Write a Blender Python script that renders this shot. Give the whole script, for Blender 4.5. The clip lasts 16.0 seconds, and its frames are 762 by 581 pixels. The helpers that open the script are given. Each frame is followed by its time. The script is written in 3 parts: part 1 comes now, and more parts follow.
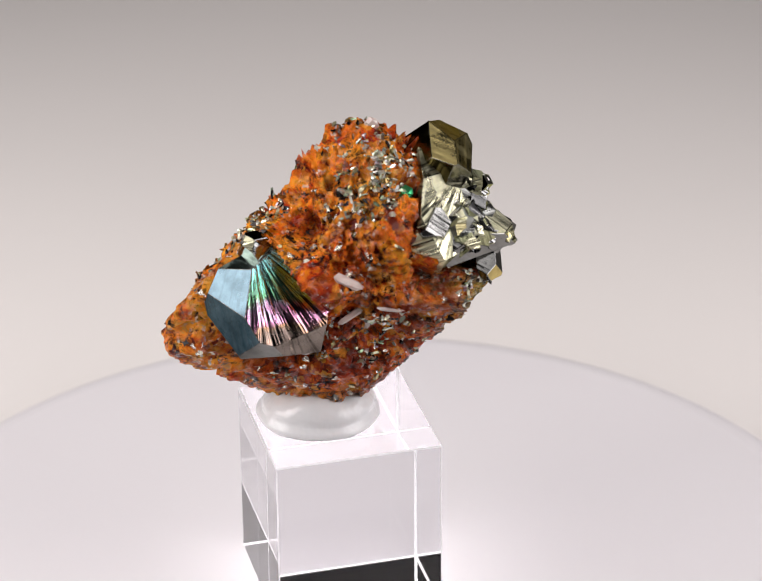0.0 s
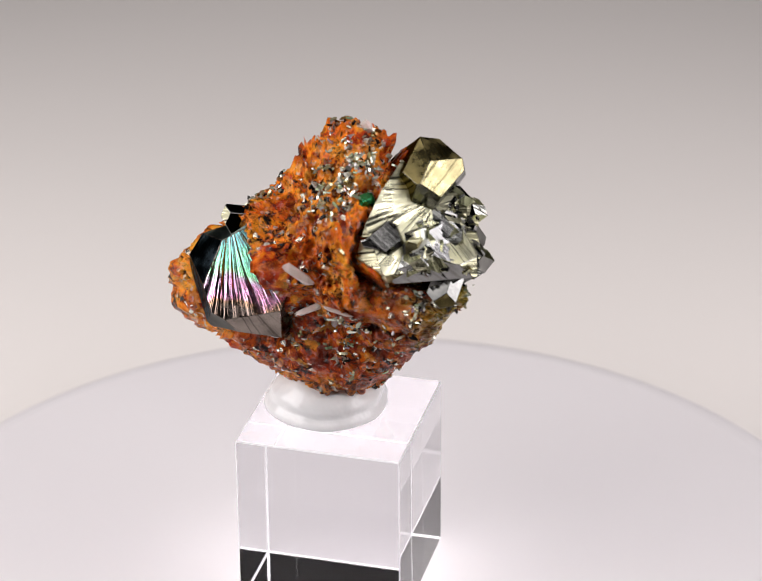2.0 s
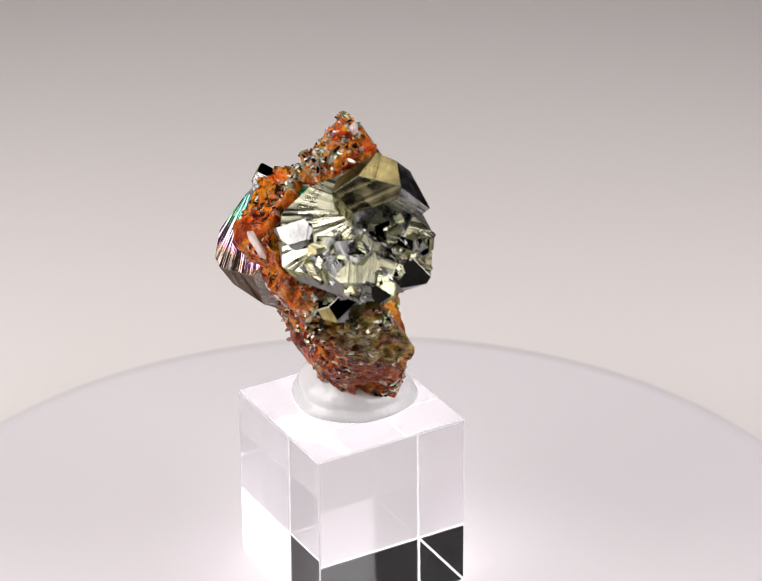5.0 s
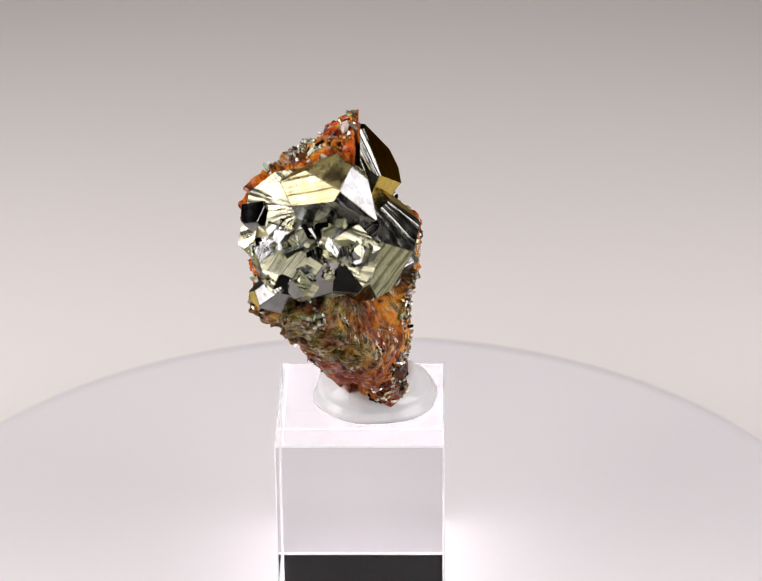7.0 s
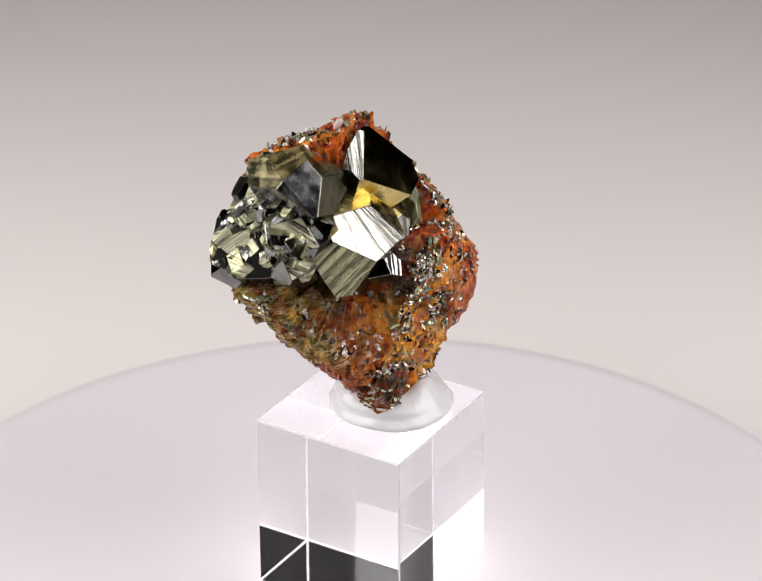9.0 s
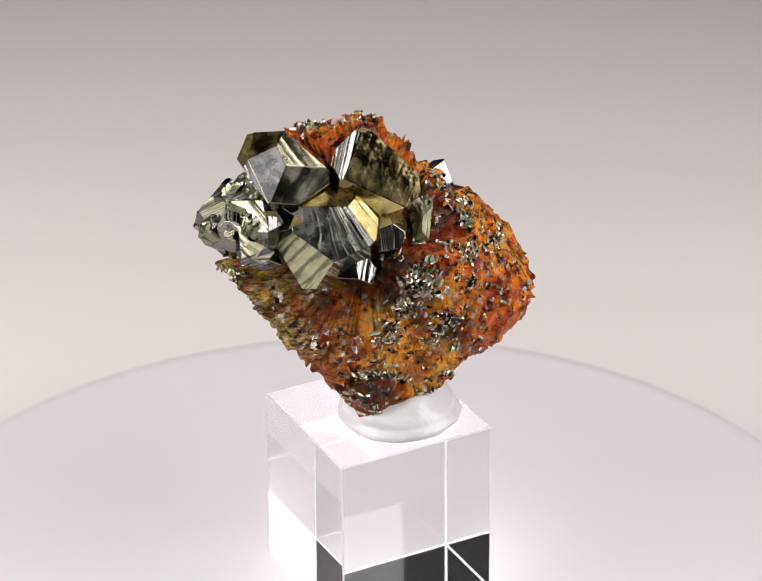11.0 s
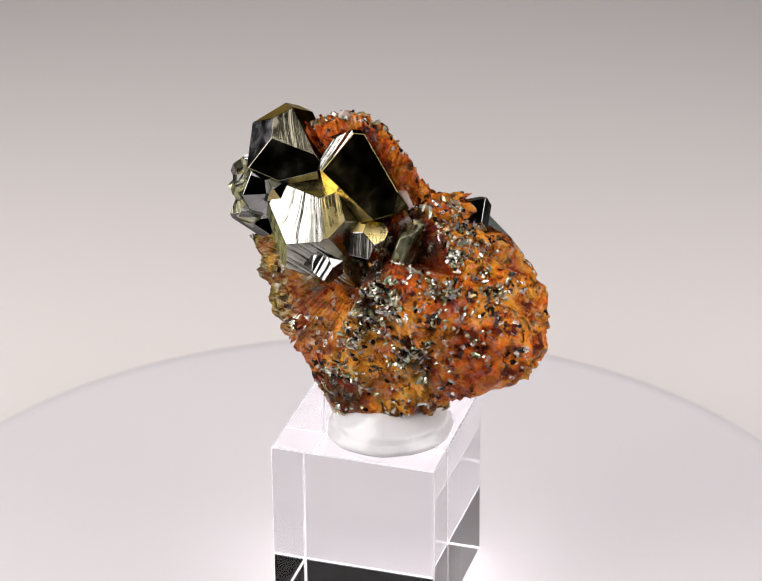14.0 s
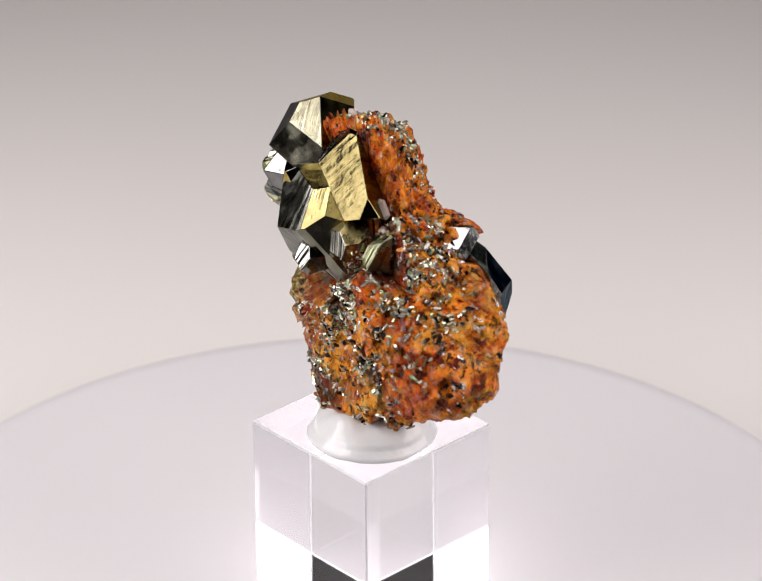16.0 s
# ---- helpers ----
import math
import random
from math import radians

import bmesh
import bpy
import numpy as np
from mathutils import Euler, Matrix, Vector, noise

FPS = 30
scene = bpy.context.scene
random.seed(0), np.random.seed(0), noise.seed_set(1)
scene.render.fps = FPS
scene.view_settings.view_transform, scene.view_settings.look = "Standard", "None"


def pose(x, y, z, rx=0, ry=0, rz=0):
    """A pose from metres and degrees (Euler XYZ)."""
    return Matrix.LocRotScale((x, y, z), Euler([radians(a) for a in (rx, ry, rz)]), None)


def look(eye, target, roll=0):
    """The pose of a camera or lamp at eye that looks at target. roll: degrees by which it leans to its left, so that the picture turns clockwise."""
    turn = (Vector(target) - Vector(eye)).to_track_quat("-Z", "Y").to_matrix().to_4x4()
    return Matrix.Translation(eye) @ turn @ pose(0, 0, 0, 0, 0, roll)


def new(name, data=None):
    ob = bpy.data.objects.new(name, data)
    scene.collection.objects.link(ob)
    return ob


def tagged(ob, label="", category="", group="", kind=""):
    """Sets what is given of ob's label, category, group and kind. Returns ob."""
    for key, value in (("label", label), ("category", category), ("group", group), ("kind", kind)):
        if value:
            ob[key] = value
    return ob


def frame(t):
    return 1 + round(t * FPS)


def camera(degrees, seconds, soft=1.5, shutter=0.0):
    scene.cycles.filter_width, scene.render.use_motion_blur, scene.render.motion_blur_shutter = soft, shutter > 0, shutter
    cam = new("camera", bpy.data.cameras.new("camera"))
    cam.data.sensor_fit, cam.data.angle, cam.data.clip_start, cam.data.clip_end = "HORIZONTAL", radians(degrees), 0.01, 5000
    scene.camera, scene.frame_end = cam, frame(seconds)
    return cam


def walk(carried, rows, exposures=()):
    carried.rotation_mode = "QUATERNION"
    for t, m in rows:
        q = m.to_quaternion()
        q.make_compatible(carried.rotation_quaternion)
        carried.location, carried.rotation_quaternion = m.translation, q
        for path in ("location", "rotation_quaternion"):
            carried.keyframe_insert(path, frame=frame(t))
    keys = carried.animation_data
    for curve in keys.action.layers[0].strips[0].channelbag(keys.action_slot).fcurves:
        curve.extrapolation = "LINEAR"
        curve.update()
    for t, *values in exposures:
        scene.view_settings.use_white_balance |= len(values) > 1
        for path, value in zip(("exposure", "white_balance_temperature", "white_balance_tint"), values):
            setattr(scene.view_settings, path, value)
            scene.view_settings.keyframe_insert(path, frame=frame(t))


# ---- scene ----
cam = camera(14.21, 16.0, soft=0.5)
EYE = Vector((0.0, -0.4059, 0.2618))
PITCH, YAW = radians(27.9), radians(0.504)
AIM = EYE + Vector((math.sin(YAW) * math.cos(PITCH), math.cos(YAW) * math.cos(PITCH), -math.sin(PITCH)))
cam.data.dof.use_dof, cam.data.dof.focus_distance, cam.data.dof.aperture_fstop = True, 0.462, 32.0
walk(cam, [(0.0, look(EYE, AIM, -0.45)), (16.0, look(EYE, AIM, -0.45))])

MM = 0.001


# ---- light ----
def area(name, eye, target, w, h, watts, color):
    data = bpy.data.lights.new(name, "AREA")
    data.shape, data.size, data.size_y = "RECTANGLE", w, h
    data.energy, data.color = watts, color
    ob = new(name, data)
    ob.matrix_world = look(eye, target)
    return ob


area("left_panel_lamp", (-0.30, -0.093, 0.195), (0.0, -0.03, 0.040), 0.27, 0.32, 1.46, (1.0, 0.955, 0.96))
area("right_panel_lamp", (0.30, -0.093, 0.190), (0.0, -0.05, 0.020), 0.26, 0.32, 1.17, (1.0, 0.95, 0.965))
area("top_left_panel_lamp", (-0.15, -0.13, 0.41), (-0.15, -0.13, 0.05), 0.18, 0.46, 0.42, (1.0, 0.955, 0.955))
area("top_right_panel_lamp", (0.16, -0.03, 0.41), (0.16, -0.03, 0.05), 0.18, 0.48, 0.32, (1.0, 0.955, 0.955))

world = bpy.data.worlds.new("room_air")
world.use_nodes = True
world.node_tree.nodes["Background"].inputs[0].default_value = (0.55, 0.52, 0.5, 1)
world.node_tree.nodes["Background"].inputs[1].default_value = 0.015
scene.world = world
scene.view_settings.exposure = 0.0


# ---- materials ----
class Mat:
    """A node material with short calls for its nodes."""

    def __init__(self, name):
        self.m = bpy.data.materials.new(name)
        self.m.use_nodes = True
        self.t = self.m.node_tree
        self.b = self.t.nodes["Principled BSDF"]
        self.co = self.t.nodes.new("ShaderNodeTexCoord").outputs["Object"]

    def link(self, a, b):
        self.t.links.new(a, b)

    def set(self, **kw):
        for key, value in kw.items():
            sock = self.b.inputs[key.replace("_", " ")]
            if isinstance(value, bpy.types.NodeSocket):
                self.link(value, sock)
            else:
                sock.default_value = (*value, 1) if sock.type == "RGBA" else value
        return self

    def noise(self, scale, detail=4.0, rough=0.6, distort=0.0, co=None):
        n = self.t.nodes.new("ShaderNodeTexNoise")
        n.inputs["Scale"].default_value, n.inputs["Detail"].default_value = scale, detail
        n.inputs["Roughness"].default_value, n.inputs["Distortion"].default_value = rough, distort
        self.link(co or self.co, n.inputs["Vector"])
        return n.outputs["Fac"]

    def voronoi(self, scale, feature="F1", out="Distance", co=None):
        n = self.t.nodes.new("ShaderNodeTexVoronoi")
        n.feature = feature
        n.inputs["Scale"].default_value = scale
        self.link(co or self.co, n.inputs["Vector"])
        return n.outputs[out]

    def mapping(self, rot=(0, 0, 0), scale=(1, 1, 1), co=None):
        n = self.t.nodes.new("ShaderNodeMapping")
        n.inputs["Rotation"].default_value = [radians(a) for a in rot]
        n.inputs["Scale"].default_value = scale
        self.link(co or self.co, n.inputs["Vector"])
        return n.outputs[0]

    def ramp(self, fac, stops, mode="LINEAR"):
        n = self.t.nodes.new("ShaderNodeValToRGB")
        n.color_ramp.interpolation = mode
        while len(n.color_ramp.elements) < len(stops):
            n.color_ramp.elements.new(0.5)
        for el, (pos, col) in zip(n.color_ramp.elements, stops):
            el.position = pos
            el.color = (*col, 1) if isinstance(col, tuple) else (col, col, col, 1)
        self.link(fac, n.inputs[0])
        return n.outputs[0]

    def mix(self, fac, a, b, mode="MIX"):
        n = self.t.nodes.new("ShaderNodeMix")
        n.data_type, n.blend_type = "RGBA", mode
        for sock, value in ((n.inputs[0], fac), (n.inputs[6], a), (n.inputs[7], b)):
            if isinstance(value, bpy.types.NodeSocket):
                self.link(value, sock)
            else:
                sock.default_value = (*value, 1) if isinstance(value, tuple) else value
        return n.outputs[2]

    def math(self, op, a, b=0.0):
        n = self.t.nodes.new("ShaderNodeMath")
        n.operation = op
        n.use_clamp = False
        for sock, value in zip(n.inputs, (a, b)):
            if isinstance(value, bpy.types.NodeSocket):
                self.link(value, sock)
            else:
                sock.default_value = value
        return n.outputs[0]

    def blob(self, place, radius, edge=0.3):
        """1 within a ball of that radius round a place (in millimetres), 0 outside."""
        n = self.t.nodes.new("ShaderNodeVectorMath")
        n.operation = "DISTANCE"
        self.link(self.co, n.inputs[0])
        n.inputs[1].default_value = [c * MM for c in place]
        wob = self.math("MULTIPLY", self.noise(260, 4), radius * MM * 0.9)
        d = self.math("ADD", n.outputs["Value"], wob)
        r = self.t.nodes.new("ShaderNodeMapRange")
        r.inputs[1].default_value, r.inputs[2].default_value = radius * MM * (1.45 + edge), radius * MM * (1.45 - edge)
        self.link(d, r.inputs[0])
        return r.outputs[0]

    def bump(self, height, strength=0.5, distance=0.0005):
        n = self.t.nodes.new("ShaderNodeBump")
        n.inputs["Strength"].default_value, n.inputs["Distance"].default_value = strength, distance
        self.link(height, n.inputs["Height"])
        old = self.b.inputs["Normal"]
        if old.is_linked:
            self.link(old.links[0].from_socket, n.inputs["Normal"])
        self.link(n.outputs[0], old)
        return self


def mat_sheet(name, color, amount=0.03):
    m = Mat(name)
    tone = m.noise(9, 3)
    dark = tuple(c * (1 - amount) for c in color)
    m.set(Base_Color=m.mix(tone, color, dark), Roughness=0.75, Specular_IOR_Level=0.2)
    return m.bump(m.noise(900, 3), 0.08, 0.0002).m


def mat_matrix():
    """Iron-stained matrix: glassy orange, rust and ochre patches, dark grains, crevice shade in the colour and an olive
    scaly side.
    """
    m = Mat("rusty_matrix")
    warp = m.t.nodes.new("ShaderNodeVectorMath")
    warp.operation = "MULTIPLY_ADD"
    cloud = m.t.nodes.new("ShaderNodeTexNoise")
    cloud.inputs["Scale"].default_value, cloud.inputs["Detail"].default_value = 700, 3
    m.link(m.co, cloud.inputs["Vector"])
    m.link(cloud.outputs["Color"], warp.inputs[0])
    warp.inputs[1].default_value = (0.0016, 0.0016, 0.0016)
    m.link(m.co, warp.inputs[2])
    bent = warp.outputs[0]
    big, mid, fine = m.noise(130, 5, 0.65, 0.8), m.noise(420, 6, 0.7, 0.6), m.noise(1500, 4, 0.7)
    rust = m.ramp(big, [(0.34, (0.10, 0.006, 0.002)), (0.41, (0.66, 0.055, 0.005)), (0.48, (0.96, 0.27, 0.02)), (0.53, (0.88, 0.12, 0.010)), (0.58, (0.96, 0.40, 0.03)), (0.66, (0.55, 0.07, 0.008))])
    rust = m.mix(m.ramp(mid, [(0.5, 0.0), (0.6, 1.0)]), rust, (0.88, 0.31, 0.018))
    rust = m.mix(m.ramp(mid, [(0.39, 1.0), (0.46, 0.0)]), rust, (0.035, 0.005, 0.003))
    ochre = m.ramp(mid, [(0.36, (0.06, 0.016, 0.004)), (0.44, (0.66, 0.19, 0.012)), (0.52, (0.86, 0.36, 0.03)), (0.6, (0.66, 0.42, 0.09)), (0.66, (0.34, 0.27, 0.16))])
    zones = m.noise(70, 2, 0.5, 0.4)
    rust = m.mix(m.math("MULTIPLY", m.ramp(zones, [(0.46, 1.0), (0.53, 0.0)]), 0.6), rust, m.ramp(mid, [(0.4, (0.10, 0.006, 0.003)), (0.55, (0.50, 0.028, 0.004)), (0.66, (0.80, 0.10, 0.01))]))
    rust = m.mix(m.math("MULTIPLY", m.ramp(zones, [(0.55, 0.0), (0.62, 1.0)]), 0.5), rust, ochre)
    col = m.mix(m.blob((-7, 5, 40), 10), rust, ochre)
    scaly = m.noise(620, 5, 0.75, 0.4, m.mapping((0, 25, 15), (1, 1, 3.6)))
    olive = m.ramp(scaly, [(0.38, (0.012, 0.01, 0.006)), (0.45, (0.20, 0.14, 0.02)), (0.52, (0.40, 0.28, 0.04)), (0.58, (0.56, 0.54, 0.36)), (0.63, (0.46, 0.16, 0.015)), (0.7, (0.06, 0.03, 0.01))])
    col = m.mix(m.math("MAXIMUM", m.blob((18, -2, 47), 13), m.blob((12, 3, 43), 9)), col, olive)
    pinkish = m.ramp(scaly, [(0.4, (0.05, 0.012, 0.006)), (0.5, (0.52, 0.10, 0.02)), (0.58, (0.66, 0.28, 0.10)), (0.66, (0.2, 0.03, 0.01))])
    col = m.mix(m.blob((10, 1, 37), 7), col, pinkish)
    deep = m.ramp(mid, [(0.4, (0.012, 0.003, 0.002)), (0.5, (0.36, 0.03, 0.004)), (0.58, (0.66, 0.12, 0.008)), (0.66, (0.05, 0.01, 0.004))])
    col = m.mix(m.math("MULTIPLY", m.math("MAXIMUM", m.blob((4, -10, 42), 14), m.blob((-9, -12, 38), 9)), 0.9), col, deep)
    col = m.mix(m.math("MULTIPLY", m.blob((17, 3, 46), 9), 0.85), col, olive)
    cells = m.voronoi(520, "F1", "Color", bent)
    pick = m.t.nodes.new("ShaderNodeSeparateColor")
    m.link(cells, pick.inputs[0])
    one, two = pick.outputs[0], pick.outputs[1]
    col = m.mix(m.ramp(one, [(0.0, 0.35), (0.28, 0.0)]), col, (0.035, 0.006, 0.003))
    col = m.mix(m.ramp(one, [(0.78, 0.0), (0.9, 0.5)]), col, (0.80, 0.36, 0.04))
    small = m.voronoi(1250, "F1", "Color", bent)
    pick2 = m.t.nodes.new("ShaderNodeSeparateColor")
    m.link(small, pick2.inputs[0])
    zone = m.ramp(m.noise(240, 3), [(0.5, 0.0), (0.6, 1.0)])
    speck = m.math("MULTIPLY", m.ramp(pick2.outputs[0], [(0.22, 1.0), (0.26, 0.0)]), zone)
    col = m.mix(speck, col, (0.006, 0.005, 0.005))
    crust = m.math("MAXIMUM", m.math("MAXIMUM", m.blob((-6, 4, 50), 5), m.blob((-11, 1, 58), 4.5)), m.math("MAXIMUM", m.blob((-13, 3, 41), 3.5), m.blob((-1, 6, 33), 4)))
    crust = m.math("MAXIMUM", m.math("MAXIMUM", crust, m.blob((19, 0, 58), 5)), m.blob((20, -7, 59), 6))
    col = m.mix(m.math("MULTIPLY", crust, m.ramp(mid, [(0.36, 0.3), (0.5, 0.95)])), col, (0.016, 0.014, 0.010))
    # Black crevices between grains: their shade is put into the colour, hollowed by bump.
    crevice_shade = m.ramp(m.noise(520, 8, 0.78, 1.0), [(0.445, 1.0), (0.47, 0.0)])
    clear = m.ramp(m.noise(150, 3, 0.5, 0.6), [(0.42, 0.25), (0.58, 1.0)])
    col = m.mix(m.math("MULTIPLY", m.math("MULTIPLY", crevice_shade, clear), 1.0), col, (0.006, 0.003, 0.002))
    stain = m.ramp(m.noise(210, 4, 0.6, 0.5), [(0.42, 1.0), (0.5, 0.0)])
    col = m.mix(m.math("MULTIPLY", stain, 0.55), col, (0.26, 0.022, 0.005))
    glint = m.math("MULTIPLY", m.ramp(pick2.outputs[1], [(0.86, 0.0), (0.88, 1.0)]), zone)
    col = m.mix(glint, col, (0.80, 0.78, 0.66))
    rough = m.ramp(two, [(0.2, 0.08), (0.7, 0.32)])
    glassy = m.ramp(pick2.outputs[1], [(0.66, 0.10), (0.70, 0.7)])
    m.set(Base_Color=col, Roughness=rough, Specular_IOR_Level=glassy, Metallic=glint)
    m.bump(m.noise(380, 8, 0.7), 0.55, 0.0018)
    m.bump(one, 0.4, 0.0006)
    m.bump(pick2.outputs[2], 0.55, 0.0004)
    m.bump(crevice_shade, 0.5, -0.0004)
    return m.bump(fine, 0.6, 0.0005).m


def mat_facet(name, tint, stripes=0.0, across=(0, 0, 1), irid=None, rough=0.09, rays=None):
    """A mirror-like crystal face, with growth lines where stripes is above 0. across: the direction in which the lines follow one
    another; rays: the point (millimetres) from which they spread and the point to which they run, where they fan out; irid: the points between which the film colours follow one another."""
    m = Mat(name)
    soft = m.noise(160, 4)
    col = m.mix(m.ramp(soft, [(0.4, 0.0), (0.66, 1.0)]), tint, tuple(c * 0.5 for c in tint))
    if irid:
        way = Vector(irid[1]) - Vector(irid[0])
        dot = m.t.nodes.new("ShaderNodeVectorMath")
        dot.operation = "DOT_PRODUCT"
        m.link(m.co, dot.inputs[0])
        dot.inputs[1].default_value = way / (way.length_squared * MM)
        along_face = m.math("SUBTRACT", dot.outputs["Value"], Vector(irid[0]).dot(way) / way.length_squared)
        level = m.math("ADD", along_face, m.math("MULTIPLY", m.math("SUBTRACT", m.noise(170, 3, 0.55, 0.3), 0.5), 1.1))
        hue = m.ramp(level, [(0.05, (0.30, 0.72, 0.72)), (0.28, (0.30, 0.86, 0.62)), (0.44, (0.34, 0.80, 0.46)), (0.54, (0.62, 0.46, 0.62)), (0.66, (0.84, 0.36, 0.64)), (0.80, (0.44, 0.24, 0.14)), (0.95, (0.22, 0.15, 0.12))])
        col = m.mix(0.9, col, hue)
    flecks = m.ramp(m.noise(800, 5, 0.7), [(0.66, 0.0), (0.72, 1.0)])
    col = m.mix(m.math("MULTIPLY", flecks, 0.6), col, (0.02, 0.015, 0.01))
    if stripes:
        def along(way, origin):
            off = m.t.nodes.new("ShaderNodeVectorMath")
            off.operation = "SUBTRACT"
            m.link(m.co, off.inputs[0])
            off.inputs[1].default_value = Vector(origin) * MM
            dot = m.t.nodes.new("ShaderNodeVectorMath")
            dot.operation = "DOT_PRODUCT"
            m.link(off.outputs[0], dot.inputs[0])
            dot.inputs[1].default_value = Vector(way).normalized()
            return dot.outputs["Value"]

        if rays:
            start, end = Vector(rays[0]), Vector(rays[1])
            run = m.math("MAXIMUM", m.math("ADD", along(end - start, start), 0.002), 0.0012)
            value = m.math("MULTIPLY", m.math("DIVIDE", along(across, start), run), 0.007)
        else:
            value = along(across, (0, 0, 0))
        bend = m.math("MULTIPLY_ADD", m.noise(130, 2, 0.4), 0.0007)
        m.link(value, bend.node.inputs[2])
        place = m.t.nodes.new("ShaderNodeCombineXYZ")
        m.link(bend, place.inputs[0])
        m.link(m.math("MULTIPLY", m.noise(90, 1), 0.001), place.inputs[1])
        wide, lines = m.noise(420, 2, 0.6, 0.0, place.outputs[0]), m.noise(1500, 3, 0.6, 0.0, place.outputs[0])
        # Growth lines: the dark of their grooves is also put into the colour.
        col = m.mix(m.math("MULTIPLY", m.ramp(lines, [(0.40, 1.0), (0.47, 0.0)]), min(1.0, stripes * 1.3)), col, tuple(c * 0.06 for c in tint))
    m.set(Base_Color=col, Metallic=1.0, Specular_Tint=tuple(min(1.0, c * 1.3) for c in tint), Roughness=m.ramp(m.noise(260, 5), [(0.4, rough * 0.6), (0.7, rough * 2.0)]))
    if stripes:
        m.bump(wide, stripes, 0.0022)
        m.bump(lines, stripes, 0.0008)
    return m.bump(m.noise(220, 3), 0.10, 0.0006).m


def mat_flakes(single=False):
    m = Mat("metallic_scale" if single else "metallic_flakes")
    if single:
        r = m.t.nodes.new("ShaderNodeObjectInfo").outputs["Random"]
    else:
        r = m.t.nodes.new("ShaderNodeNewGeometry").outputs["Random Per Island"]
    col = m.ramp(r, [(0.0, (0.66, 0.65, 0.60)), (0.16, (0.62, 0.58, 0.40)), (0.28, (0.32, 0.26, 0.10)), (0.42, (0.34, 0.11, 0.015)), (0.50, (0.014, 0.011, 0.010)), (0.62, (0.016, 0.012, 0.010)), (0.68, (0.74, 0.73, 0.66)), (0.88, (0.38, 0.50, 0.28)), (0.93, (0.40, 0.26, 0.32)), (1.0, (0.80, 0.79, 0.76))])
    m.set(Base_Color=col, Metallic=0.6, Roughness=0.17)
    return m.bump(m.noise(1800, 3), 0.3, 0.0003).m


def mat_quartz():
    m = Mat("pale_quartz")
    col = m.mix(m.noise(700, 4), (0.84, 0.74, 0.70), (0.62, 0.42, 0.36))
    m.set(Base_Color=col, Roughness=0.22, Transmission_Weight=0.25, IOR=1.54, Subsurface_Weight=0.2, Subsurface_Radius=(0.002, 0.001, 0.001), Subsurface_Scale=1.0)
    return m.bump(m.noise(1200, 3), 0.25, 0.0003).m


def mat_acrylic():
    m = Mat("clear_acrylic")
    m.set(Base_Color=(0.875, 0.87, 0.89), Roughness=m.ramp(m.noise(90, 3), [(0.3, 0.0), (0.8, 0.02)]), Transmission_Weight=1.0, IOR=1.49)
    return m.m


# Rough white edges: the light that they catch is put into the colour.
def mat_edge_white():
    m = Mat("whitened_acrylic_edge")
    m.set(Base_Color=(0.95, 0.95, 0.97), Roughness=0.5, Transmission_Weight=0.35, IOR=1.49)
    return m.bump(m.noise(3000, 2), 0.2, 0.0001).m


def mat_putty():
    m = Mat("clear_gel_putty")
    m.set(Base_Color=(0.95, 0.95, 0.96), Roughness=m.ramp(m.noise(160, 4), [(0.3, 0.03), (0.7, 0.14)]), Transmission_Weight=0.25, IOR=1.42, Specular_IOR_Level=0.7)
    return m.bump(m.noise(180, 3), 0.35, 0.0012).m


SHEET = mat_sheet("beige_grey_paper", (0.73, 0.695, 0.668))
PLATE = mat_sheet("white_turntable_paint", (0.745, 0.715, 0.728), 0.02)
WALLPAINT = mat_sheet("dim_room_paint", (0.045, 0.042, 0.04))
MATRIX = mat_matrix()
FLAKE, SCALE, QUARTZ = mat_flakes(), mat_flakes(True), mat_quartz()
ACRYLIC, PUTTY = mat_acrylic(), mat_putty()
EDGE_WHITE = mat_edge_white()
# Besides the mineral's own hues, tints carry how brightly each face flashes.
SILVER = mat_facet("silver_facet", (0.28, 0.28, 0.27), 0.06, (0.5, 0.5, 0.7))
PALE_FLASH = mat_facet("pale_flash_facet", (0.58, 0.59, 0.56), 0.6, (0.2, -0.6, 0.7), rough=0.3)
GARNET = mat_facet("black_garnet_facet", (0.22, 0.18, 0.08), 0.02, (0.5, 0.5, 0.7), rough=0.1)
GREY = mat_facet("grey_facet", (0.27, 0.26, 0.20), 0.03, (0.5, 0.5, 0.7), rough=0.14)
GOLD_FLASH = mat_facet("golden_flash_facet", (0.66, 0.54, 0.23), 0.08, (0.4, 0.6, 0.2), rough=0.28)
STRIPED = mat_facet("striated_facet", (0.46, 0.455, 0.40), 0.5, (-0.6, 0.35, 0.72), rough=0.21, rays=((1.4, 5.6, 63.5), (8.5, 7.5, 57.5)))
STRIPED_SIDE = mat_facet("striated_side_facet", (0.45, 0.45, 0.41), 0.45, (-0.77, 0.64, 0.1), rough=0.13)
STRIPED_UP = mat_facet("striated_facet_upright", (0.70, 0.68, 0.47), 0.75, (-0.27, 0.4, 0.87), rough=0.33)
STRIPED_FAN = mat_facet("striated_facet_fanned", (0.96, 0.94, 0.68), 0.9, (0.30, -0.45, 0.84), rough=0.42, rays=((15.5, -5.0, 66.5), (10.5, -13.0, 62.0)))
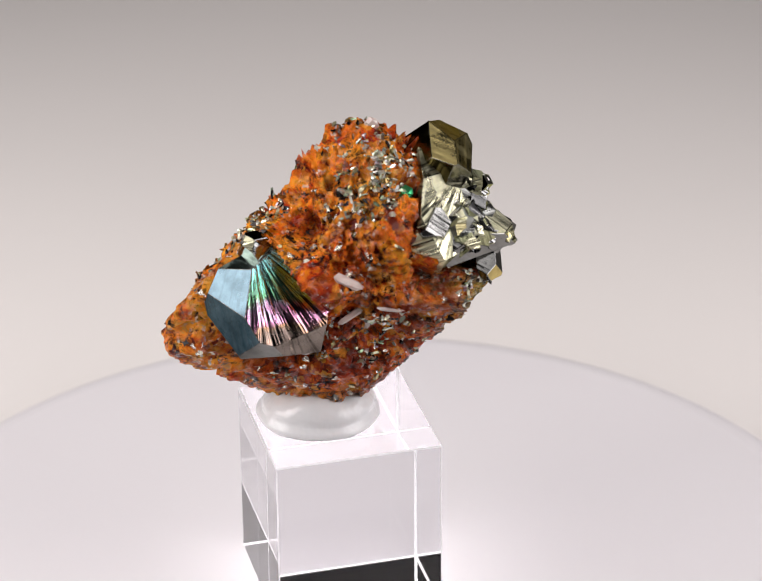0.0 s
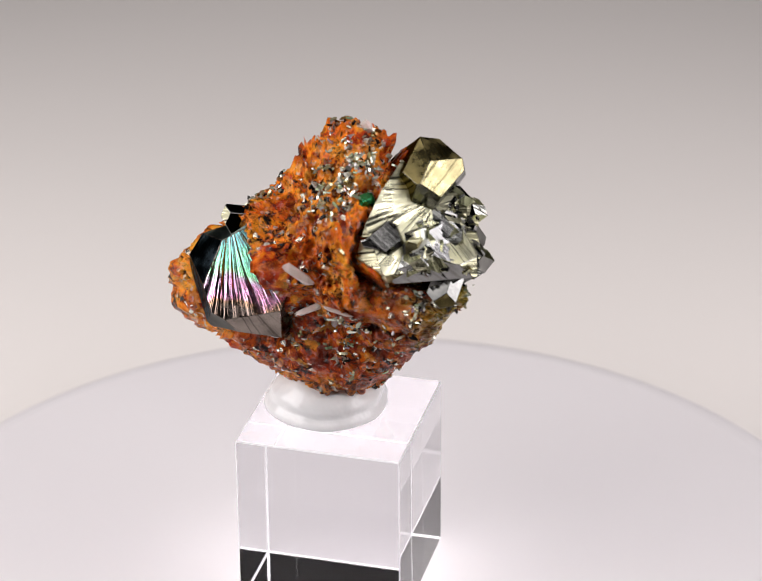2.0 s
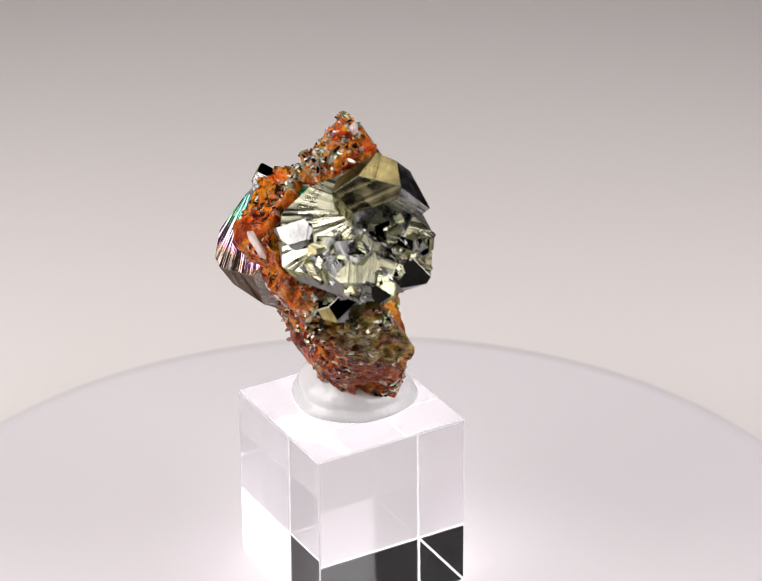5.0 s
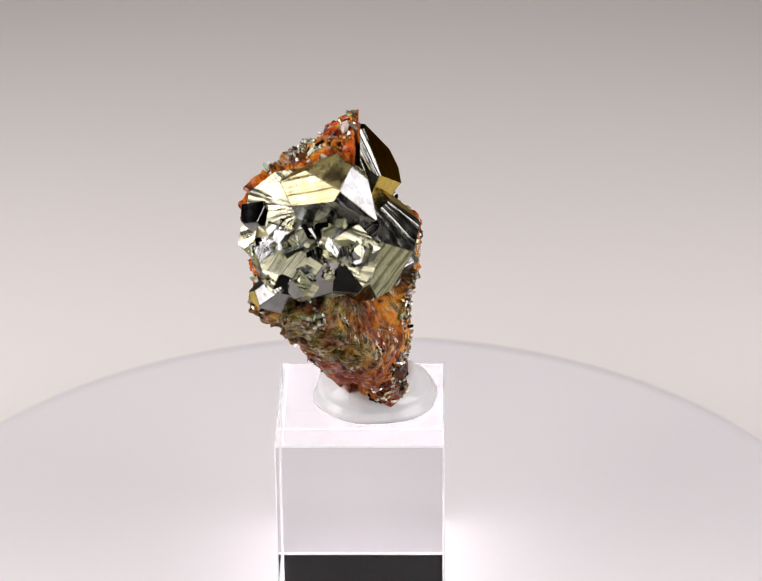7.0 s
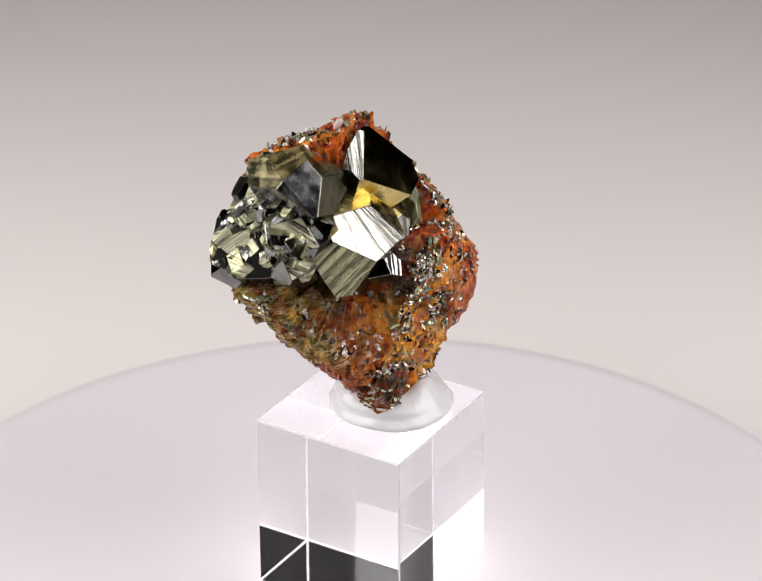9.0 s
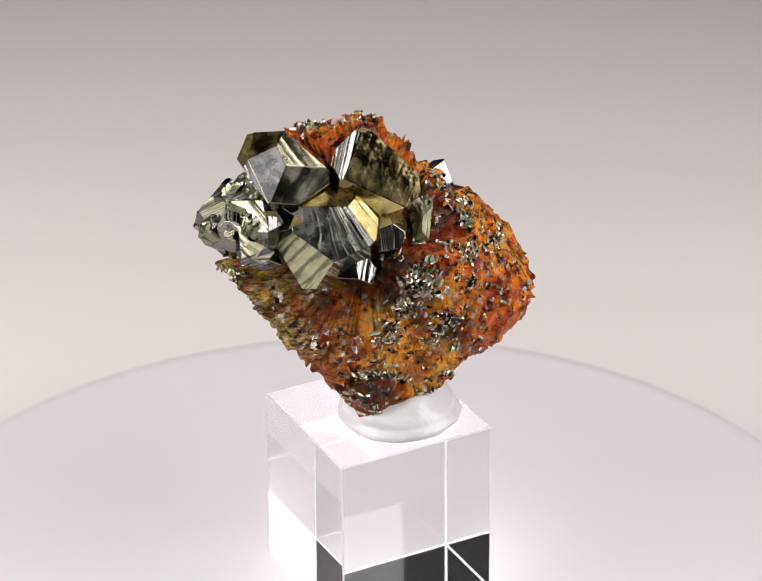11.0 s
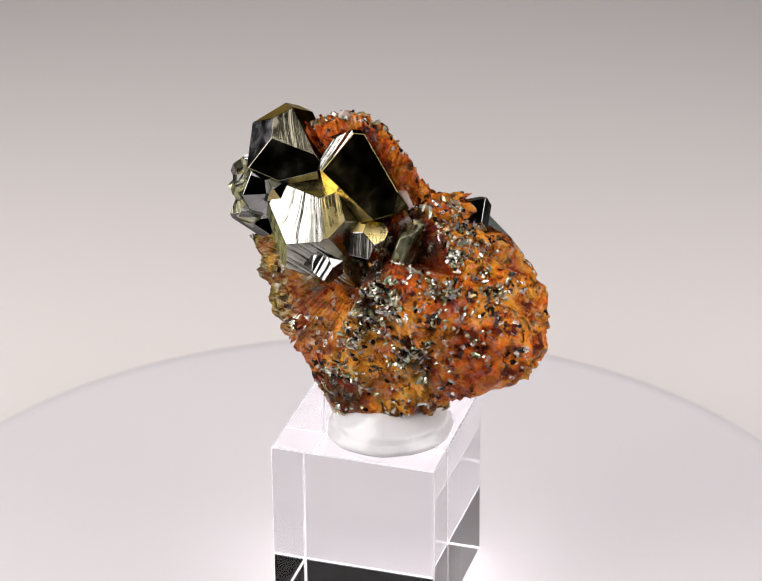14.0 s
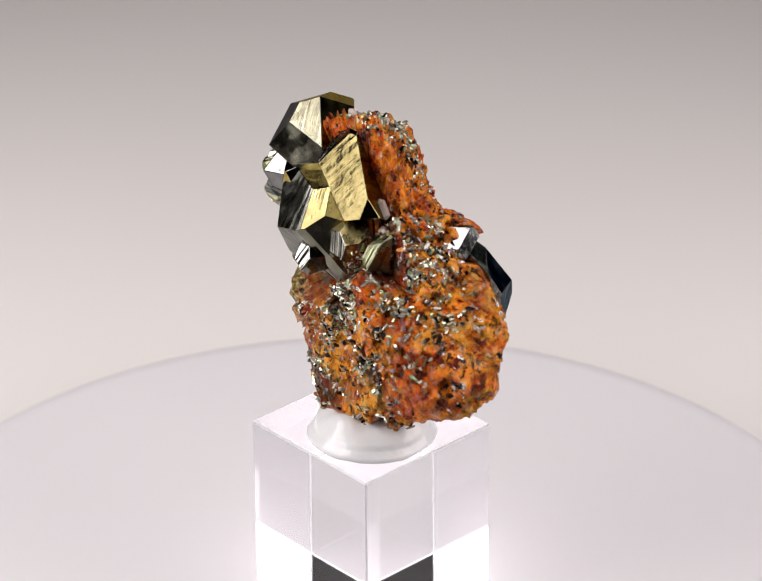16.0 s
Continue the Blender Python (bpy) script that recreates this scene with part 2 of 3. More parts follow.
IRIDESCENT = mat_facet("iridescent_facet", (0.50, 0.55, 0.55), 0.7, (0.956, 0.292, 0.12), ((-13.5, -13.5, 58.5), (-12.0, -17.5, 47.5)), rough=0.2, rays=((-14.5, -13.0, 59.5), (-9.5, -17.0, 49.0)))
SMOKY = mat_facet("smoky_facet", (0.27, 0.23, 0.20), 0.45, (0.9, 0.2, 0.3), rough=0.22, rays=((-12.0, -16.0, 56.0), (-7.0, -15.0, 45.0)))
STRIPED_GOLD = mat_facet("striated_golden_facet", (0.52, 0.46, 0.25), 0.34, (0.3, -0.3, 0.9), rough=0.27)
# Lighter than its neighbours: the lamp flash is put into the tint.
PALE_GOLD_FLASH = mat_facet("pale_golden_flash_facet", (0.86, 0.80, 0.56), 0.12, (0.4, 0.6, 0.2), rough=0.2)
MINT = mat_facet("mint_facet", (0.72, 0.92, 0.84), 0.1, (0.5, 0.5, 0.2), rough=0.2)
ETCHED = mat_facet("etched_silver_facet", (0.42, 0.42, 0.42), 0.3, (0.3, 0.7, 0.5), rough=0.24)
GREEN = mat_facet("green_facet", (0.08, 0.55, 0.24), 0.2, (0.3, 0.2, 0.9), rough=0.25)
OLIVE = mat_facet("olive_facet", (0.48, 0.49, 0.30), 0.5, (0.8, 0.2, 0.3), rough=0.28)
BLUISH = mat_facet("bluish_facet", (0.10, 0.145, 0.17), 0.1, (0.7, -0.5, 0.1), rough=0.2)


# ---- mesh helpers ----
def mesh_object(name, bm, materials, parent=None, smooth=False):
    me = bpy.data.meshes.new(name)
    bm.to_mesh(me)
    bm.free()
    for m in materials if isinstance(materials, (list, tuple)) else [materials]:
        me.materials.append(m)
    if smooth:
        me.shade_smooth()
    ob = new(name, me)
    ob.parent = parent
    return ob


def part(name, bm, material, parent, label="", smooth=False):
    return tagged(mesh_object(name, bm, material, parent, smooth), label)


def box(bm, x0, y0, z0, x1, y1, z1):
    m = pose((x0 + x1) / 2, (y0 + y1) / 2, (z0 + z1) / 2) @ Matrix.Diagonal((x1 - x0, y1 - y0, z1 - z0, 1))
    return bmesh.ops.create_cube(bm, size=1, matrix=m)["verts"]


def direction(az, el):
    a, e = radians(az), radians(el)
    return Vector((math.cos(e) * math.cos(a), math.cos(e) * math.sin(a), math.sin(e)))


# ---- the setting ----
def room():
    for name, b in (("floor", (-1.6, -1.6, -0.86, 1.6, 1.6, -0.8)), ("ceiling", (-1.6, -1.6, 1.7, 1.6, 1.6, 1.76)),
                    ("wall_south", (-1.6, -1.66, -0.86, 1.6, -1.6, 1.76)), ("wall_north", (-1.6, 1.6, -0.86, 1.6, 1.66, 1.76)),
                    ("wall_west", (-1.66, -1.66, -0.86, -1.6, 1.66, 1.76)), ("wall_east", (1.6, -1.66, -0.86, 1.66, 1.66, 1.76))):
        bm = bmesh.new()
        box(bm, *b)
        tagged(mesh_object(name, bm, WALLPAINT), "dim grey painted " + name.split("_")[0] + " of the room", name.split("_")[0], kind="structure")


def paper_sweep():
    """A sheet of paper that lies under the stand and curves up behind it."""
    bm = bmesh.new()
    rows = [(-0.115, -0.022), (0.40, -0.022)]
    for k in range(1, 13):
        a = k / 12 * radians(72)
        rows.append((0.40 + 0.20 * math.sin(a), -0.022 + 0.20 * (1 - math.cos(a))))
    last = rows[-1]
    rows.append((last[0] + 0.12, last[1] + 0.12 * math.tan(radians(72))))
    under = [(y, z - 0.003) for y, z in rows]
    loops = []
    for x in (-0.62, 0.62):
        loops.append([bm.verts.new((x, y, z)) for y, z in rows + under[::-1]])
    n = len(loops[0])
    for i in range(n):
        j = (i + 1) % n
        bm.faces.new((loops[0][i], loops[0][j], loops[1][j], loops[1][i]))
    k = len(rows)
    for side in loops:
        for i in range(k - 1):
            bm.faces.new((side[i], side[i + 1], side[n - 2 - i], side[n - 1 - i]))
    bmesh.ops.recalc_face_normals(bm, faces=bm.faces)
    tagged(mesh_object("backdrop", bm, SHEET, None, True), "beige grey paper sheet that curves up behind the turntable", "backdrop", kind="structure")
    bm = bmesh.new()
    box(bm, -0.75, -0.6, -0.065, 0.75, 0.85, -0.0255)
    tagged(mesh_object("table", bm, WALLPAINT), "dark grey table top under the paper sheet", "table", kind="structure")


def lathe(bm, profile, centre, steps=160):
    rings = []
    for r, z in profile:
        rings.append([bm.verts.new((centre[0] + r * math.cos(2 * math.pi * k / steps), centre[1] + r * math.sin(2 * math.pi * k / steps), z)) for k in range(steps)])
    for a, b in zip(rings, rings[1:]):
        for k in range(steps):
            bm.faces.new((a[k], a[(k + 1) % steps], b[(k + 1) % steps], b[k]))
    bm.faces.new(rings[0][::-1])
    bm.faces.new(rings[-1])
    bmesh.ops.recalc_face_normals(bm, faces=bm.faces)


def turntable():
    bm = bmesh.new()
    c, r, top = (0.0, 0.0), 0.0832, -0.0038
    prof = [(r - 0.004, -0.022), (r, -0.020), (r, top - 0.007)]
    for k in range(1, 8):
        a = k / 7 * math.pi / 2
        prof.append((r - 0.007 * (1 - math.cos(a)), top - 0.007 + 0.007 * math.sin(a)))
    lathe(bm, prof, c)
    ob = mesh_object("turntable", bm, PLATE, None, False)
    return tagged(ob, "round matt white turntable plate on a paper sheet", "turntable")


# ---- the stand ----
BLOCK = (-3.09, -0.46, -30.75)


def acrylic_block():
    bm = bmesh.new()
    box(bm, -0.0129, -0.0129, -0.0038, 0.0129, 0.0129, 0.0254)
    for f in bmesh.ops.bevel(bm, geom=bm.edges[:], offset=0.00022, segments=1, profile=0.5, affect="EDGES")["faces"]:
        f.material_index = 1
    bmesh.ops.transform(bm, matrix=pose(BLOCK[0] * MM, BLOCK[1] * MM, 0.0001, 0, 0, BLOCK[2] + 45), verts=bm.verts)
    ob = mesh_object("acrylic_block", bm, [ACRYLIC, EDGE_WHITE])
    ob.visible_shadow = False
    return tagged(ob, "clear polished acrylic cube standing on the turntable", "display stand")


def putty():
    """A soft gel mound, widest at its foot, drawn up round the foot of the stone, with a slumped ridge on its flank."""
    bm = bmesh.new()
    rings, steps = [], 72
    cx, cy = -0.0060, 0.0008
    profile = [(0.0, 9.0), (0.25, 9.45), (0.7, 9.6), (1.3, 9.4), (1.9, 8.9), (2.3, 8.7), (2.8, 8.75), (3.4, 8.5), (4.2, 7.9), (5.0, 7.2), (5.7, 6.5), (6.1, 5.9), (6.0, 5.2), (5.4, 4.2), (4.8, 2.5)]
    for z, r in profile:
        ring = []
        for k in range(steps):
            a = 2 * math.pi * k / steps
            n = Vector((math.cos(a), math.sin(a), z * 0.25))
            tall = 0.86 + 0.26 * noise.noise(n * 1.1 + GRAIN) - 0.10 * math.cos(a - radians(80))
            rr = r * (1 + 0.06 * noise.noise(n * 1.3) + 0.025 * noise.noise(n * 3.7))
            ring.append(bm.verts.new((cx + rr * math.cos(a) * MM, cy + rr * math.sin(a) * MM, 0.02552 + z * tall * MM)))
        rings.append(ring)
    for a, b in zip(rings, rings[1:]):
        for k in range(steps):
            bm.faces.new((a[k], a[(k + 1) % steps], b[(k + 1) % steps], b[k]))
    bm.faces.new(rings[0][::-1])
    bm.faces.new(rings[-1])
    ob = mesh_object("mounting_putty", bm, PUTTY, None, True)
    return tagged(ob, "clear whitish gel putty mound under the stone", "putty")


GRAIN = Vector((3.1, 7.7, 1.3))


# ---- the specimen ----
CENTRE = Vector((-2, -2, 53))
# broken faces of the body and of the summit: azimuth, elevation, distance in millimetres
BODY = [
    (105, 30, 11.9), (84, -5, 9.4), (-51, 75, 19.7), (139, 20, 12.4), (-107, -78, 32.2), (-142, 40, 12.6), (102, 2, 7.5), (55, 11, 16.9),
    (-104, -41, 17.1), (16, -29, 17.8), (-110, 30, 13.2), (-17, -47, 17.4), (-14, 41, 23.7), (-48, 12, 19.5), (145, -51, 23.1), (-74, -24, 10.9)]
SUMMIT = [
    (27, -4, 13.4), (108, -18, 10.9), (146, 35, 11.0), (-114, 16, 16.2), (105, 52, 11.9), (75, -5, 10.4), (45, -68, 7.2), (-56, 56, 8.6),
    (-88, -45, 9.1)]


# swellings and hollows: azimuth, elevation, height in millimetres, width in degrees
SWELLS = [
    (142, 10, 1.6, 14), (79, -70, 1.7, 9), (50, -15, 2.0, 20), (60, -40, 1.6, 16), (117, 28, -1.3, 15), (35, 12, 2.5, 20), (25, 36, 1.1, 16), (-63, -43, -2.1, 14),
    (-86, -14, -1.7, 14), (-69, 88, -0.0, 14), (-136, 51, -1.4, 22), (102, -73, 1.3, 14), (158, 22, -3.8, 14), (-147, -4, 0.9, 22), (-39, -54, -0.3, 14), (-85, -66, 0.9, 14),
    (-40, -26, 0.4, 14), (-82, 24, -1.0, 22), (86, 74, 2.2, 22), (-24, 30, 3.0, 22), (163, -8, -0.9, 9), (112, 14, -2.9, 13), (-74, 6, -1.4, 12), (47, 0, 1.0, 18)]

# broad bulges and dips, as above
BULGES = [
    (111, 73, 2.2, 20), (59, 45, -0.2, 20), (-79, 39, -1.3, 20), (144, 33, -2.2, 20), (6, 27, 0.5, 20), (-131, 22, -0.9, 20), (-46, 12, -0.6, 20), (176, 7, 0.7, 20),
    (39, 2, 0.8, 20), (124, -7, -1.9, 20), (-14, -12, -0.2, 20), (-151, -17, -1.0, 20), (71, -22, -0.5, 20), (-66, -27, 0.2, 20), (156, -33, 2.3, 20), (19, -39, 0.2, 20),
    (-119, -45, -0.8, 20), (104, -52, 1.5, 20), (-34, -61, 1.4, 20), (-171, -73, 0.3, 20)]


def lump(dirs, faces):
    n = np.array([direction(a, e) for a, e, _ in faces])
    d = np.array([f[2] for f in faces])
    inv = np.clip(dirs @ n.T, 1e-3, None) / d
    return 1 / (inv ** 14).sum(1) ** (1 / 14)


def reach(dirs):
    """How far the stone reaches from CENTRE in each direction, in millimetres."""
    a, b = lump(dirs, BODY), lump(dirs, SUMMIT)
    r = (a ** 10 + b ** 10) ** 0.1
    for az, el, height, width in SWELLS + BULGES:
        off = np.degrees(np.arccos(np.clip(dirs @ np.array(direction(az, el)), -1, 1)))
        r = r + height * np.exp(-(off / width) ** 2)
    return r


def chips(v, seed):
    """Angular chips: each cell has a level and a tilt of its own."""
    dist, cells = noise.voronoi(v)
    c = cells[0]
    level = noise.cell(c * 7.3 + seed)
    tilt = noise.cell_vector(c * 5.1 + seed) - Vector((0.5, 0.5, 0.5))
    return (level - 0.5) * 0.9 + (v - c).dot(tilt) * 1.6


def relief(q):
    """Lumps, chips and grain of the broken surface, in millimetres."""
    v = Vector(q)
    r = 0.5 + 0.8 * noise.fractal(v * 0.16, 1.0, 2.1, 3)
    r += 0.7 * (abs(noise.noise(v * 0.42)) - 0.22)
    bend = v + 0.6 * Vector((noise.noise(v * 0.9), noise.noise(v * 0.9 + GRAIN), noise.noise(v * 0.9 - GRAIN)))
    rugged = min(1.0, max(0.15, 0.6 + 1.6 * noise.noise(v * 0.22 + GRAIN)))
    r += rugged * (1.05 * chips(bend * 0.40, GRAIN) + 0.5 * chips(bend * 0.95, -GRAIN))
    r += 0.35 * (noise.ridged_multi_fractal(v * 0.5, 0.9, 2.0, 4, 0.9, 2.0) - 0.9)
    return max(-1.7, min(1.7, r)) + 0.09 * noise.noise(v * 3.1)


def matrix_body(parent):
    bm = bmesh.new()
    bmesh.ops.create_icosphere(bm, subdivisions=7, radius=1)
    me = bpy.data.meshes.new("matrix")
    bm.to_mesh(me)
    bm.free()
    co = np.empty(len(me.vertices) * 3)
    me.vertices.foreach_get("co", co)
    co = co.reshape(-1, 3)
    dirs = co / np.linalg.norm(co, axis=1)[:, None]
    r = reach(dirs)
    pts = dirs * r[:, None]
    r = sockets(dirs, r + np.array([relief(q) for q in pts]))
    pts = (dirs * r[:, None] + np.array(CENTRE)) * MM
    pts[:, 2] = np.maximum(pts[:, 2], 0.0262)
    me.vertices.foreach_set("co", pts.ravel())
    me.materials.append(MATRIX)
    me.shade_smooth()
    ob = new("matrix", me)
    ob.parent = parent
    return tagged(ob, "rough rust orange and ochre rock matrix with black specks")


FORMS = []


def crystal_form(name, centre, facets, materials, label):
    """A crystal by its facets: azimuth, elevation, distance from its middle (millimetres), material slot."""
    n = np.array([direction(f[0], f[1]) for f in facets])
    FORMS.append((name, np.array(centre), n, np.array([f[2] for f in facets]), [f[3] for f in facets], materials, label))


def cut_solid(bm, centre, normals, dists, slots):
    """Cut a solid out of a cube along its facets."""
    bmesh.ops.create_cube(bm, size=0.05)
    for n, d, slot in zip(normals, dists, slots):
        n = Vector(n)
        geom = bm.verts[:] + bm.edges[:] + bm.faces[:]
        cut = bmesh.ops.bisect_plane(bm, geom=geom, plane_co=n * float(d) * MM, plane_no=n, clear_outer=True)["geom_cut"]
        edges = [g for g in cut if isinstance(g, bmesh.types.BMEdge)]
        if len(edges) > 2:
            for f in bmesh.ops.contextual_create(bm, geom=edges)["faces"]:
                f.material_index = slot
    bmesh.ops.recalc_face_normals(bm, faces=bm.faces)
    bmesh.ops.translate(bm, verts=bm.verts, vec=Vector(centre) * MM)


def crystals(stone):
    for name, centre, normals, dists, slots, materials, label in FORMS:
        bm = bmesh.new()
        cut_solid(bm, centre, normals, dists, slots)
        edges = [e for e in bm.edges if e.calc_length() > 0.0006]
        bmesh.ops.bevel(bm, geom=edges, offset=0.00006, segments=1, affect="EDGES")
        part(name, bm, materials, stone, label)


def cluster(stone):
    """Small crystals that crowd over the flank of the cluster, each a turned dodecahedron sunk into its neighbours."""
    rng = random.Random(11)
    mid = np.array((11.0, -3.0, 61.0))
    for _ in range(64):
        d = np.array(direction(rng.uniform(-66, 62), rng.uniform(-20, 36)))
        out = 0.0
        for _, centre, n, dist, *_ in FORMS:
            gap, den = dist - (mid - centre) @ n.T, n @ d
            far = min((g / k for g, k in zip(gap, den) if k > 1e-6), default=0)
            near = max((g / k for g, k in zip(gap, den) if k < -1e-6), default=0)
            if far > near:
                out = max(out, far)
        size = rng.uniform(0.8, 2.2)
        turn = Euler([rng.uniform(0, 6.28) for _ in range(3)]).to_matrix()
        normals = [turn @ Vector(v).normalized() * k for v in ((1, 1, 0), (1, -1, 0), (1, 0, 1), (1, 0, -1), (0, 1, 1), (0, 1, -1)) for k in (1, -1)]
        bm = bmesh.new()
        cut_solid(bm, mid + d * (out - size * 0.88), normals, [size * rng.uniform(0.75, 1.15) for _ in normals], [rng.choice((0, 0, 1, 1, 2)) for _ in normals])
        part("small_crystal", bm, [rng.choice((SILVER, ETCHED, PALE_FLASH)), rng.choice((STRIPED_UP, STRIPED_FAN, STRIPED_SIDE)), rng.choice((STRIPED_GOLD, OLIVE, OLIVE))], stone, "small silvery crystal crowded into the cluster")


def sockets(dirs, r):
    """The matrix stays just under the crystals that grow out of it."""
    for _, centre, n, d, *_ in FORMS:
        gap = d + 0.6 - (np.array(CENTRE) - centre) @ n.T
        den = dirs @ n.T
        with np.errstate(divide="ignore", invalid="ignore"):
            t = gap / den
        far = np.where(den > 1e-6, t, np.inf).min(1)
        near = np.where(den < -1e-6, t, -np.inf).max(1)
        out = (den[:, :] * 0 + gap < 0) & (np.abs(den) < 1e-6)
        meets = (far > near) & (far > 0) & ~out.any(1)
        r = np.where(meets, np.minimum(r, np.maximum(far - 1.6, 3.0)), r)
    return r


# Material slots give lighter tints to the faces that flash.
crystal_form("large_crystal", (-12, -11.5, 52), [
    (-125, 33, 5.9, 2), (-72, 30, 3.5, 1), (-61, -20, 7.2, 0), (-134, -8, 7.1, 2), (-140, 62, 6.7, 3), (20, 40, 5.1, 1), (0, -10, 7.9, 0),
    (-80, -63, 8.6, 0), (-100, -38, 8.1, 4), (105, 0, 2.9, 0), (57, -51, 9.5, 0), (104, 63, 9.5, 0), (129, -24, 9.5, 0), (169, 21, 9.3, 0), (-161, -32, 9.5, 0)],
    [SMOKY, IRIDESCENT, BLUISH, MINT, SILVER], "large dark crystal with a green and pink iridescent striated face")
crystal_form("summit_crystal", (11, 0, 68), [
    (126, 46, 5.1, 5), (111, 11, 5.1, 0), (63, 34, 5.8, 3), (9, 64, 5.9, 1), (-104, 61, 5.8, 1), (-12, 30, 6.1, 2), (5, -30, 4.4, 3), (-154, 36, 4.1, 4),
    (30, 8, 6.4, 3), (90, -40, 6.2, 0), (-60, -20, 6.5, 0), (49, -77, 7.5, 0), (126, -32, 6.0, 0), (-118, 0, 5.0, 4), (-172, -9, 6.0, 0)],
    [GREY, GOLD_FLASH, STRIPED_GOLD, ETCHED, GARNET, PALE_GOLD_FLASH], "dark crystal with golden upper faces")
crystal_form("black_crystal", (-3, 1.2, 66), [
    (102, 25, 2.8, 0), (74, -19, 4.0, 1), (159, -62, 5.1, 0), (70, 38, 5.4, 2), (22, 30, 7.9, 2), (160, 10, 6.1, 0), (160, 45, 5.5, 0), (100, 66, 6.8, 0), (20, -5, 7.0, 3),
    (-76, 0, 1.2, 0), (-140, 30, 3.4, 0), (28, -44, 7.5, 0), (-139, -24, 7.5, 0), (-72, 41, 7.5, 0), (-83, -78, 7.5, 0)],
    [GARNET, GOLD_FLASH, STRIPED_SIDE, GREY], "black mirror-like crystal with a broad flat face")
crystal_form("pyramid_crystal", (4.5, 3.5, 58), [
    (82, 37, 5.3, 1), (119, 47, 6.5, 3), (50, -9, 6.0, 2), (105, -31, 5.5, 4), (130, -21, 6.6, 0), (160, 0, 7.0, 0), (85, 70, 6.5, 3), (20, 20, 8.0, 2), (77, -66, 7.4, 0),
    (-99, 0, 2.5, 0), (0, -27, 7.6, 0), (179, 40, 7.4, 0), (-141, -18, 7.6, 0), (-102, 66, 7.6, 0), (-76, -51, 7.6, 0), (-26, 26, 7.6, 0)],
    [GREY, STRIPED, OLIVE, GOLD_FLASH, STRIPED_SIDE], "pyramid-shaped silvery crystal with a striated face")
crystal_form("fan_crystal", (10, -7, 64), [
    (-34, 26, 3.7, 1), (-21, 60, 5.6, 0), (-40, -35, 8.4, 2), (-95, 5, 6.8, 0), (30, 10, 6.0, 0), (140, 0, 4.2, 0), (70, -24, 7.8, 0), (54, -83, 7.8, 0), (72, 35, 7.8, 0),
    (-172, 15, 2.2, 0), (-125, 60, 6.6, 0), (-107, -35, 7.8, 0), (-70, 45, 6.2, 0)],
    [STRIPED_UP, STRIPED_FAN, OLIVE], "pale yellow green crystal with fanned growth lines")
crystal_form("edge_crystal", (16, -5, 60.5), [
    (-29, 59, 3.1, 1), (-25, 20, 5.9, 2), (-60, -10, 5.4, 0), (20, 5, 6.4, 0), (104, 16, 7.6, 0), (39, 33, 4.6, 1), (93, -42, 4.2, 0), (136, 74, 4.2, 0), (156, -14, 7.6, 0),
    (-157, 24, 7.6, 0), (-140, -33, 7.6, 0), (-86, 42, 4.8, 0), (-43, -74, 4.2, 0)],
    [SILVER, STRIPED_FAN, STRIPED_UP], "silvery striated crystal at the edge of the cluster")
crystal_form("cluster_crystal", (15, 2.5, 61.8), [
    (50, 36, 3.7, 1), (20, -20, 3.3, 2), (60, -26, 3.9, 0), (-53, -39, 7.0, 0), (127, -80, 7.0, 0), (126, -20, 3.9, 0),
    (-119, 26, 7.0, 0), (126, 39, 3.9, 0), (-178, 5, 7.0, 0), (-52, 80, 3.9, 0), (-129, -32, 7.0, 0), (-53, 20, 3.9, 0)],
    [SILVER, STRIPED_UP, OLIVE], "small grey green crystal grown into the cluster")
crystal_form("cluster_crystal", (19, -2.5, 57.5), [
    (0, 38, 3.0, 1), (50, 0, 2.9, 0), (-38, -37, 2.5, 0), (49, -53, 2.5, 0), (41, 66, 4.6, 0), (104, -11, 4.6, 0), (-133,
    -6, 4.6, 0), (141, 37, 4.6, 0), (166, -18, 4.6, 0), (-130, 53, 4.6, 0), (-138, -66, 4.6, 0), (-75, 11, 4.6, 0)],
    [SILVER, STRIPED_UP, OLIVE], "small grey green crystal grown into the cluster")
crystal_form("cluster_crystal", (16.3, 3.5, 57.8), [
    (60, 36, 2.7, 1), (4, -56, 2.3, 0), (0, 3, 2.3, 0), (88, -32, 2.3, 0), (-3, 63, 4.2, 0), (123, 16, 2.3, 0), (-119, -20,
    4.2, 0), (-175, 56, 4.2, 0), (-179, -3, 4.2, 0), (-91, 32, 4.2, 0), (176, -63, 4.2, 0), (-56, -16, 4.2, 0)],
    [SILVER, STRIPED_UP, OLIVE], "small grey green crystal grown into the cluster")
crystal_form("small_crystal", (-15, -10, 60), [
    (-110, 30, 1.9, 1), (64, -32, 3.0, 0), (-62, -43, 3.0, 0), (0, -15, 3.0, 0), (156, -73, 3.0, 0), (45, 25, 3.0, 0), (128,
    -15, 3.0, 0), (117, 43, 1.7, 0), (-179, 15, 1.7, 0), (-23, 73, 1.7, 0), (-134, -25, 1.7, 0), (-51, 15, 1.7, 0)],
    [SILVER, STRIPED_UP, OLIVE], "small yellowish crystal beside the large dark one")
